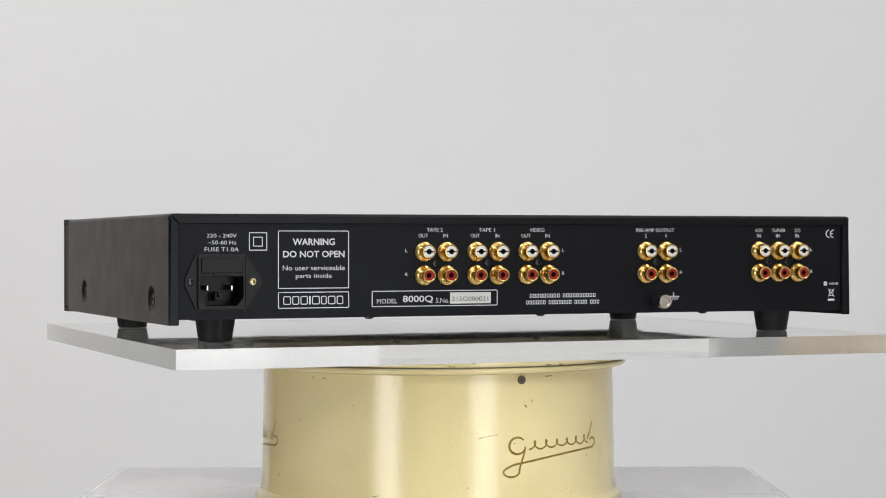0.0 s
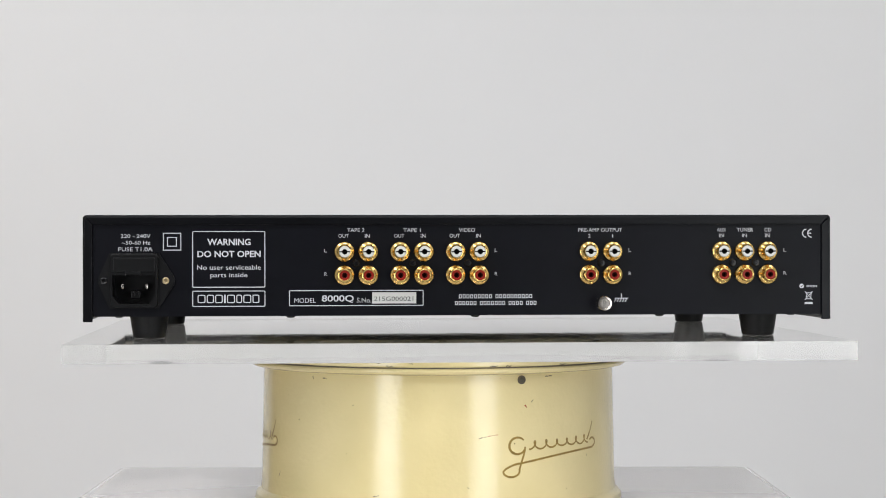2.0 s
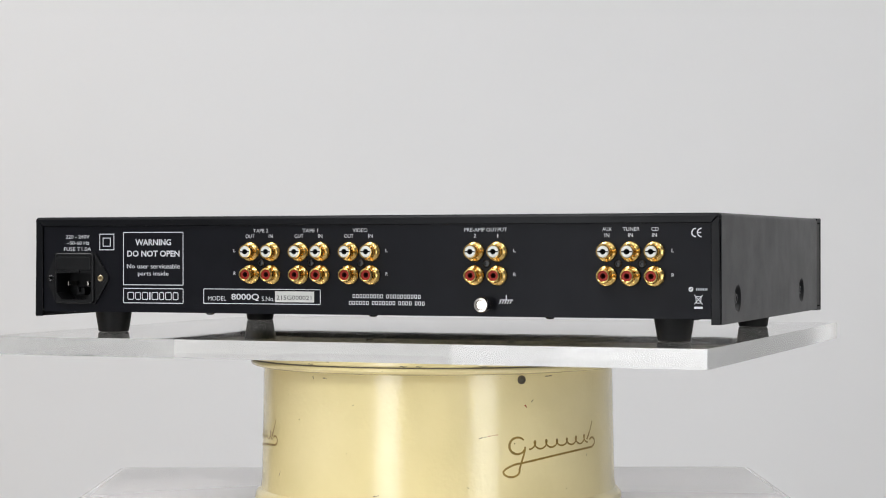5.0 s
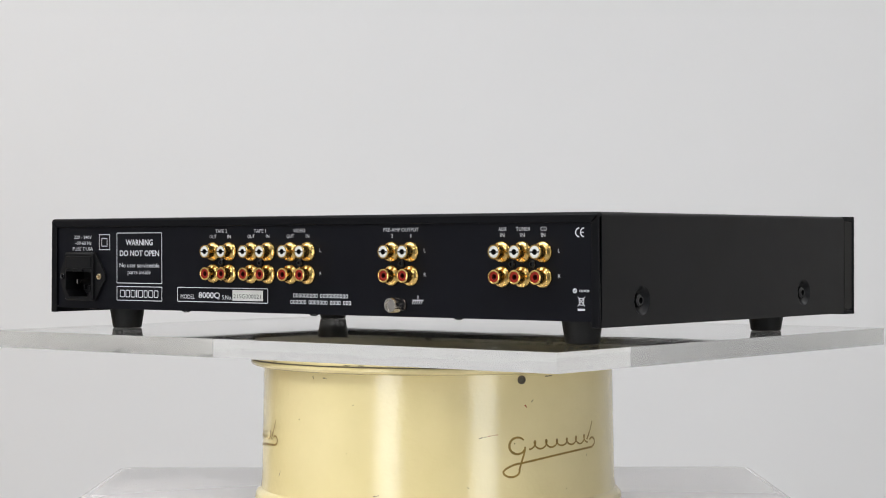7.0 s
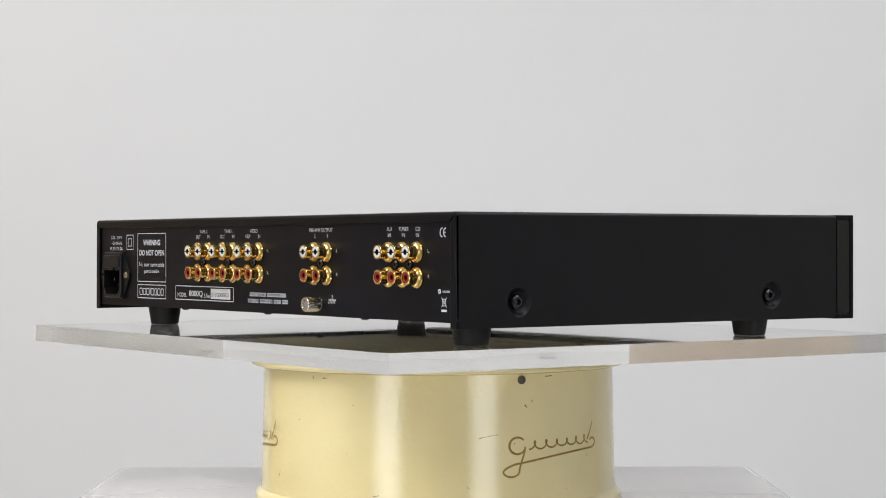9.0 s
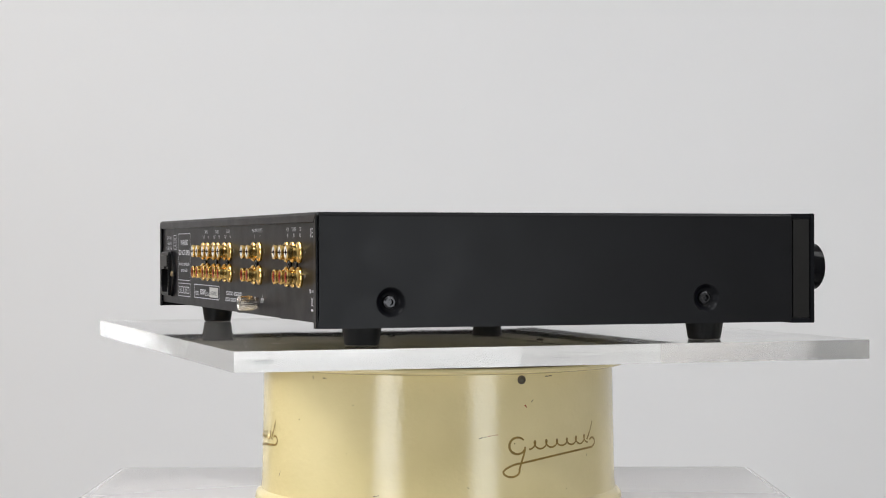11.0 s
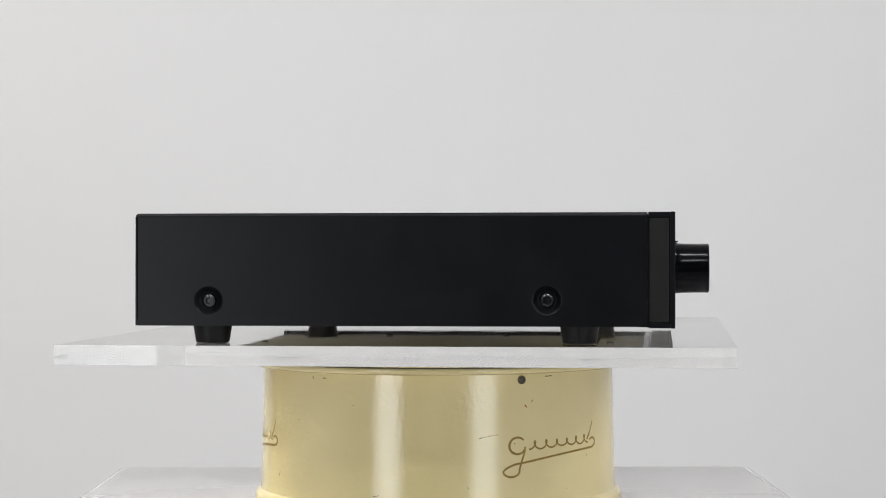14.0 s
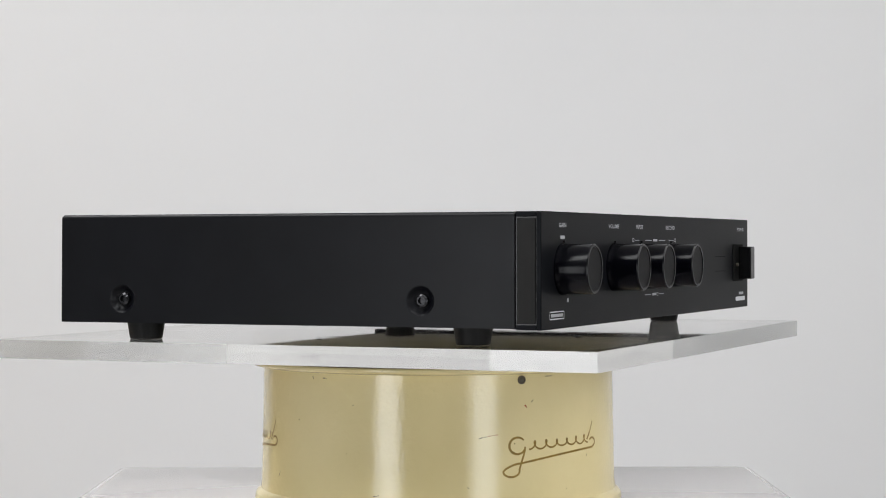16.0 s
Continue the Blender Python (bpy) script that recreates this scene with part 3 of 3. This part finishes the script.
    for x in (-0.0663, -0.0522, -0.0333, -0.0192, -0.0003, 0.0137, 0.0797, 0.0939, 0.1599, 0.1739, 0.1879):
        for z, insert in ((0.0680, white), (0.0541, red)):
            s = new("phono_socket", socket if insert is white else red_socket)
            s.parent, s.matrix_basis = amp, Matrix.Translation((x, REAR, z + AMP_LIFT)) @ Euler((radians(90), 0, 0)).to_matrix().to_4x4()
            tagged(s, "gold-plated phono socket with white insert" if insert is white else "gold-plated phono socket with red insert")
            for me in (insert, dark if insert is white else dim):
                c = new("insert" if me is insert else "contact", me)
                c.parent = s
    turn_back = Euler((radians(90), 0, 0)).to_matrix().to_4x4()
    for x in (-0.0592, -0.0258, 0.0071, 0.0871, 0.1667, 0.1807):
        m = Matrix.Translation((x, REAR, 0.0611)) @ turn_back
        p("socket_screw", lathe(bmesh.new(), [(0.0024, 0), (0.0024, 0.0007), (0.0018, 0.0013), (0.0009, 0.0014), (0.0007, 0.0006), (0, 0.0006)], m, 16), PLASTIC)
    # earth terminal
    m = Matrix.Translation((0.0875, REAR, 0.0372)) @ turn_back
    b = bmesh.new()
    n = 48
    prof = [(0.0038, 0.0), (0.0038, 0.0016), (0.0028, 0.0018), (0.0028, 0.0028), (0.0042, 0.0030), (0.0044, 0.0036), (0.0044, 0.0112), (0.0040, 0.0120), (0.0030, 0.0121), (0.0026, 0.0112), (0.0, 0.0112)]
    lathe(b, prof, m, n)
    for v in b.verts:
        q = m.inverted() @ v.co
        rad = math.hypot(q.x, q.y)
        if rad > 0.0041 and 0.0032 < q.z < 0.0115 and round(math.atan2(q.y, q.x) / (2 * math.pi) * n) % 2:
            q.x, q.y = q.x * 0.955, q.y * 0.955
            v.co = m @ q
    p("earth_terminal", b, NICKEL, "knurled nickel earth terminal")

    # mains inlet
    flange_pts = [(-0.2103, 0.0530), (-0.2103, 0.0495), (-0.2037, 0.0349), (-0.1752, 0.0349), (-0.1659, 0.0495), (-0.1659, 0.0530), (-0.1752, 0.0675), (-0.2037, 0.0675)]
    opening = [(-0.2021, 0.0545), (-0.2021, 0.0424), (-0.1984, 0.0377), (-0.1808, 0.0377), (-0.1770, 0.0424), (-0.1770, 0.0545)]
    m = ON_REAR @ Matrix.Translation((0, 0, 0.0036))
    ears = ON_REAR @ Matrix.Translation((0, 0, 0.0016))
    body = rounded(-0.2034, -0.1755, 0.0352, 0.0672, 0.0024)
    b = bmesh.new()
    sheet(b, flange_pts, [body, ring(-0.2071, 0.0512, 0.0014, 16), ring(-0.1711, 0.0512, 0.0014, 16)], ears, 0.0017)
    rim_low, rim_high = rounded(-0.2034, -0.1755, 0.0352, 0.0672, 0.0024), rounded(-0.2028, -0.1761, 0.0359, 0.0665, 0.0018)
    lo = [b.verts.new(m @ Vector((x, y, -0.0022))) for x, y in rim_low]
    mid = [b.verts.new(m @ Vector((x, y, -0.0006))) for x, y in rim_low]
    for q in range(len(lo)):
        b.faces.new((lo[q], lo[(q + 1) % len(lo)], mid[(q + 1) % len(lo)], mid[q]))
    hi = [b.verts.new(m @ Vector((x, y, 0))) for x, y in rim_high]
    for q in range(len(lo)):
        b.faces.new((mid[q], mid[(q + 1) % len(lo)], hi[(q + 1) % len(lo)], hi[q]))
    sheet(b, rim_high, [opening], m, 0.0010)
    inlet_part = p("mains_inlet", b, INLET, "black plastic mains inlet with fuse drawer")
    b = bmesh.new()
    deep = ON_REAR @ Matrix.Translation((0, 0, -0.0125))
    a1 = [b.verts.new(m @ Vector((x, y, -0.001))) for x, y in opening]
    a2 = [b.verts.new(deep @ Vector((x, y, 0))) for x, y in opening]
    for i in range(6):
        b.faces.new((a1[i], a1[(i + 1) % 6], a2[(i + 1) % 6], a2[i]))
    b.faces.new(a2)
    p("shroud", b, INLET, "", inlet_part)
    p("fuse_drawer", a_box(-0.2016, -0.1772, REAR - 0.0044, REAR - 0.003, 0.0562, 0.0648, bevel=0.0006), INLET, "", inlet_part)
    p("fuse_drawer_tab", a_box(-0.1945, -0.1850, REAR - 0.0047, REAR - 0.003, 0.0546, 0.0566, bevel=0.0004), INLET, "", inlet_part)
    for x, z in ((-0.1966, 0.0478), (-0.1824, 0.0478), (-0.1895, 0.0440)):
        p("contact_pin", a_box(x - 0.0006, x + 0.0006, REAR + 0.0015, REAR + 0.0120, z - 0.0015, z + 0.0015, bevel=0.0003), NICKEL if z > 0.045 else INLET, "", inlet_part)
    p("inlet_core", a_box(-0.1918, -0.1862, REAR + 0.0040, REAR + 0.0120, 0.0405, 0.0452, bevel=0.0006), INLET, "", inlet_part)
    for x, mat in ((-0.2071, SCREW), (-0.1711, BRASS)):
        p("inlet_rivet", lathe(bmesh.new(), [(0.0021, 0.0015), (0.0020, 0.0022), (0.0016, 0.0025), (0.0011, 0.0022), (0.0010, 0.0004), (0, 0.0004)], Matrix.Translation((x, REAR, 0.0512)) @ turn_back, 20), mat, "", inlet_part)

    # rear printing
    def word(text, x0, x1, z0, z1, bold=0.0, mat=None):
        p("printed_word", lettering(text, x0, x1, z0, z1, ON_REAR, bold), mat or INK)

    word("220 - 240V", -0.1974, -0.1800, 0.0763, 0.0785)
    word("~50-60 Hz", -0.1968, -0.1802, 0.0724, 0.0746)
    word("FUSE T1.0A", -0.1987, -0.1788, 0.0685, 0.0708)
    word("WARNING", -0.1469, -0.1215, 0.0719, 0.0758, 0.02)
    word("DO NOT OPEN", -0.1527, -0.1156, 0.0649, 0.0687, 0.02)
    word("No user serviceable", -0.1529, -0.1155, 0.0575, 0.0603)
    word("parts inside", -0.1451, -0.1234, 0.0523, 0.0557)
    for text, x0, x1 in (("TAPE 2", -0.0646, -0.0545), ("TAPE 1", -0.0314, -0.0211), ("VIDEO", 0.0017, 0.0114), ("PRE-AMP OUTPUT", 0.0733, 0.0997), ("AUX", 0.1572, 0.1628), ("TUNER", 0.1693, 0.1792), ("CD", 0.1861, 0.1903)):
        word(text, x0, x1, 0.0797, 0.0819)
    for x in (-0.0668, -0.0338, -0.0008):
        word("OUT", x - 0.0030, x + 0.0030, 0.0763, 0.0785)
    for x in (-0.0527, -0.0196, 0.0134, 0.1600, 0.1739, 0.1879):
        word("IN", x - 0.0014, x + 0.0014, 0.0763, 0.0785)
    word("2", 0.0792, 0.0806, 0.0763, 0.0783), word("1", 0.09370, 0.09425, 0.0763, 0.0783)
    for x in (-0.0774, 0.0238, 0.1043, 0.1985):
        word("L", x - 0.0007, x + 0.0007, 0.0677, 0.0697)
        word("R", x - 0.0007, x + 0.0009, 0.0538, 0.0558)
    word("MODEL", -0.0958, -0.0832, 0.0379, 0.0406)
    word("8000Q", -0.0797, -0.0607, 0.0378, 0.0423, 0.015)
    word("S.No.", -0.0589, -0.0504, 0.0379, 0.0407)
    p("serial_label", bar(bmesh.new(), -0.0499, -0.0237, 0.0373, 0.0439, ON_REAR, 0.0001), LABEL, "glossy white serial label")
    part_serial = lettering("215G000021", -0.0488, -0.0255, 0.0388, 0.0414, ON_REAR @ Matrix.Translation((0, 0, 0.0001)))
    p("printed_word", part_serial, TYPE)
    for x0, x1, z0, z1, w in ((-0.1728, -0.1621, 0.0689, 0.0793, 0.0005), (-0.1704, -0.1647, 0.0712, 0.0768, 0.0005)):
        p("insulation_symbol", outline(bmesh.new(), x0, x1, z0, z1, w, ON_REAR, 0.0002), INK)
    p("printed_frame", outline(bmesh.new(), -0.1557, -0.1129, 0.0470, 0.0803, 0.0005, ON_REAR), INK)
    p("printed_frame", outline(bmesh.new(), -0.1557, -0.1129, 0.0357, 0.0452, 0.0005, ON_REAR), INK)
    p("printed_frame", outline(bmesh.new(), -0.0990, -0.0194, 0.0359, 0.0453, 0.0005, ON_REAR), INK)
    # maker's mark and address as plain bars
    b = bmesh.new()
    x0 = -0.1526
    for w in (0.0046, 0.0042, 0.0044, 0.0010, 0.0047, 0.0034, 0.0046, 0.0040):
        outline(b, x0, x0 + w, 0.0379, 0.0428, 0.00055, ON_REAR, 0.0010 if w > 0.002 else 0.0002)
        x0 += w + 0.00075
    p("maker_mark", b, INK, "white printed blocks")
    for x0, x1, z0, z1, words in ((0.0017, 0.0454, 0.0402, 0.0425, (9, 10)), (-0.0007, 0.0479, 0.0362, 0.0385, (6, 7, 4, 3))):
        step = (x1 - x0) / (sum(words) + (len(words) - 1) * 0.7 - 0.3)
        x = x0
        for count in words:
            b = bmesh.new()
            for i in range(count):
                outline(b, x, x + step * 0.74, z0, z1, 0.00042, ON_REAR, 0.0001)
                x += step
            x += step * 0.7
            p("address_print", b, INK, "row of small white printed blocks")
    # approval marks
    b = bmesh.new()
    for cx0 in (0.2118, 0.2150):
        arc = [(cx0 + 0.0027 * math.cos(radians(a)), 0.0787 + 0.0027 * math.sin(radians(a))) for a in range(90, 271, 15)]
        arc2 = [(cx0 + 0.0020 * math.cos(radians(a)), 0.0787 + 0.0020 * math.sin(radians(a))) for a in range(90, 271, 15)]
        va, vb = ([b.verts.new(ON_REAR @ Vector((x, y, 0.00012))) for x, y in q] for q in (arc, arc2))
        for i in range(len(va) - 1):
            b.faces.new((va[i], va[i + 1], vb[i + 1], vb[i]))
    bar(b, 0.2128, 0.2148, 0.0784, 0.0790, ON_REAR)
    p("approval_mark", b, INK)
    b = bmesh.new()
    b.faces.new([b.verts.new(ON_REAR @ Vector((x, y, 0.00012))) for x, y in ring(0.2089, 0.0469, 0.0014, 20)])
    p("approval_mark", b, INK)
    tick = bmesh.new()
    for q in (((0.2081, 0.0468), (0.2087, 0.0462), (0.2089, 0.0465), (0.2083, 0.0471)), ((0.2087, 0.0462), (0.2098, 0.0474), (0.2095, 0.0476), (0.2085, 0.0465))):
        tick.faces.new([tick.verts.new(ON_REAR @ Vector((x, y, 0.00024))) for x, y in q])
    p("approval_mark", tick, HOLE)
    b = bmesh.new()
    for i in range(7):
        bar(b, 0.2119 + i * 0.00096, 0.2119 + i * 0.00096 + 0.00066, 0.0462, 0.0475, ON_REAR)
    p("approval_mark", b, INKGREY)
    b = bmesh.new()
    bar(b, 0.2107, 0.2156, 0.0360, 0.0372, ON_REAR)
    for x0, z0, x1, z1 in ((0.2108, 0.0437, 0.2156, 0.0385), (0.2156, 0.0437, 0.2108, 0.0385), (0.2114, 0.0428, 0.2150, 0.0428), (0.2116, 0.0428, 0.2121, 0.0392), (0.2148, 0.0428, 0.2143, 0.0392), (0.2121, 0.0392, 0.2143, 0.0392)):
        d = Vector((x1 - x0, z1 - z0)).normalized() * 0.00022
        vs = [b.verts.new(ON_REAR @ Vector((x, y, 0.00012))) for x, y in ((x0 - d.y, z0 + d.x), (x0 + d.y, z0 - d.x), (x1 + d.y, z1 - d.x), (x1 - d.y, z1 + d.x))]
        b.faces.new(vs)
    p("disposal_mark", b, INK)
    b = bmesh.new()
    bar(b, 0.0952, 0.1033, 0.0396, 0.0402, ON_REAR), bar(b, 0.0989, 0.0995, 0.0402, 0.0427, ON_REAR)
    for x in (0.0956, 0.0972, 0.0988, 0.1004, 0.1020):
        vs = [b.verts.new(ON_REAR @ Vector((q, y, 0.00012))) for q, y in ((x, 0.0396), (x + 0.0006, 0.0396), (x - 0.0003, 0.0377), (x - 0.0009, 0.0377))]
        b.faces.new(vs)
    p("earth_symbol", b, INK)
    return amp


DISC = turning_disc()
PLATE = acrylic_plate()
AMP = amplifier()

# degrees of turn, second by second
TURN = [(0.0, 21.75), (0.5, 17.53), (1.0, 13.09), (1.5, 8.83), (2.0, 4.27), (2.5, 0.0), (3.0, -4.48), (3.5, -8.68), (4.0, -13.11), (5.25, -23.6), (6.5, -34.01), (7.0, -38.33),
        (7.5, -42.55), (8.0, -46.88), (8.5, -51.0), (9.0, -55.2), (10.25, -65.4), (11.5, -75.42), (12.0, -79.68), (12.5, -83.83), (13.0, -88.03), (13.5, -92.2), (14.0, -96.42),
        (14.5, -100.45), (15.0, -104.6), (15.5, -108.7), (16.0, -112.98)]


def motions():
    for ob in (DISC, PLATE, AMP):
        x, y, z = ob.location
        walk(ob, [(t, pose(x, y, z, 0, 0, a)) for t, a in TURN])


motions()
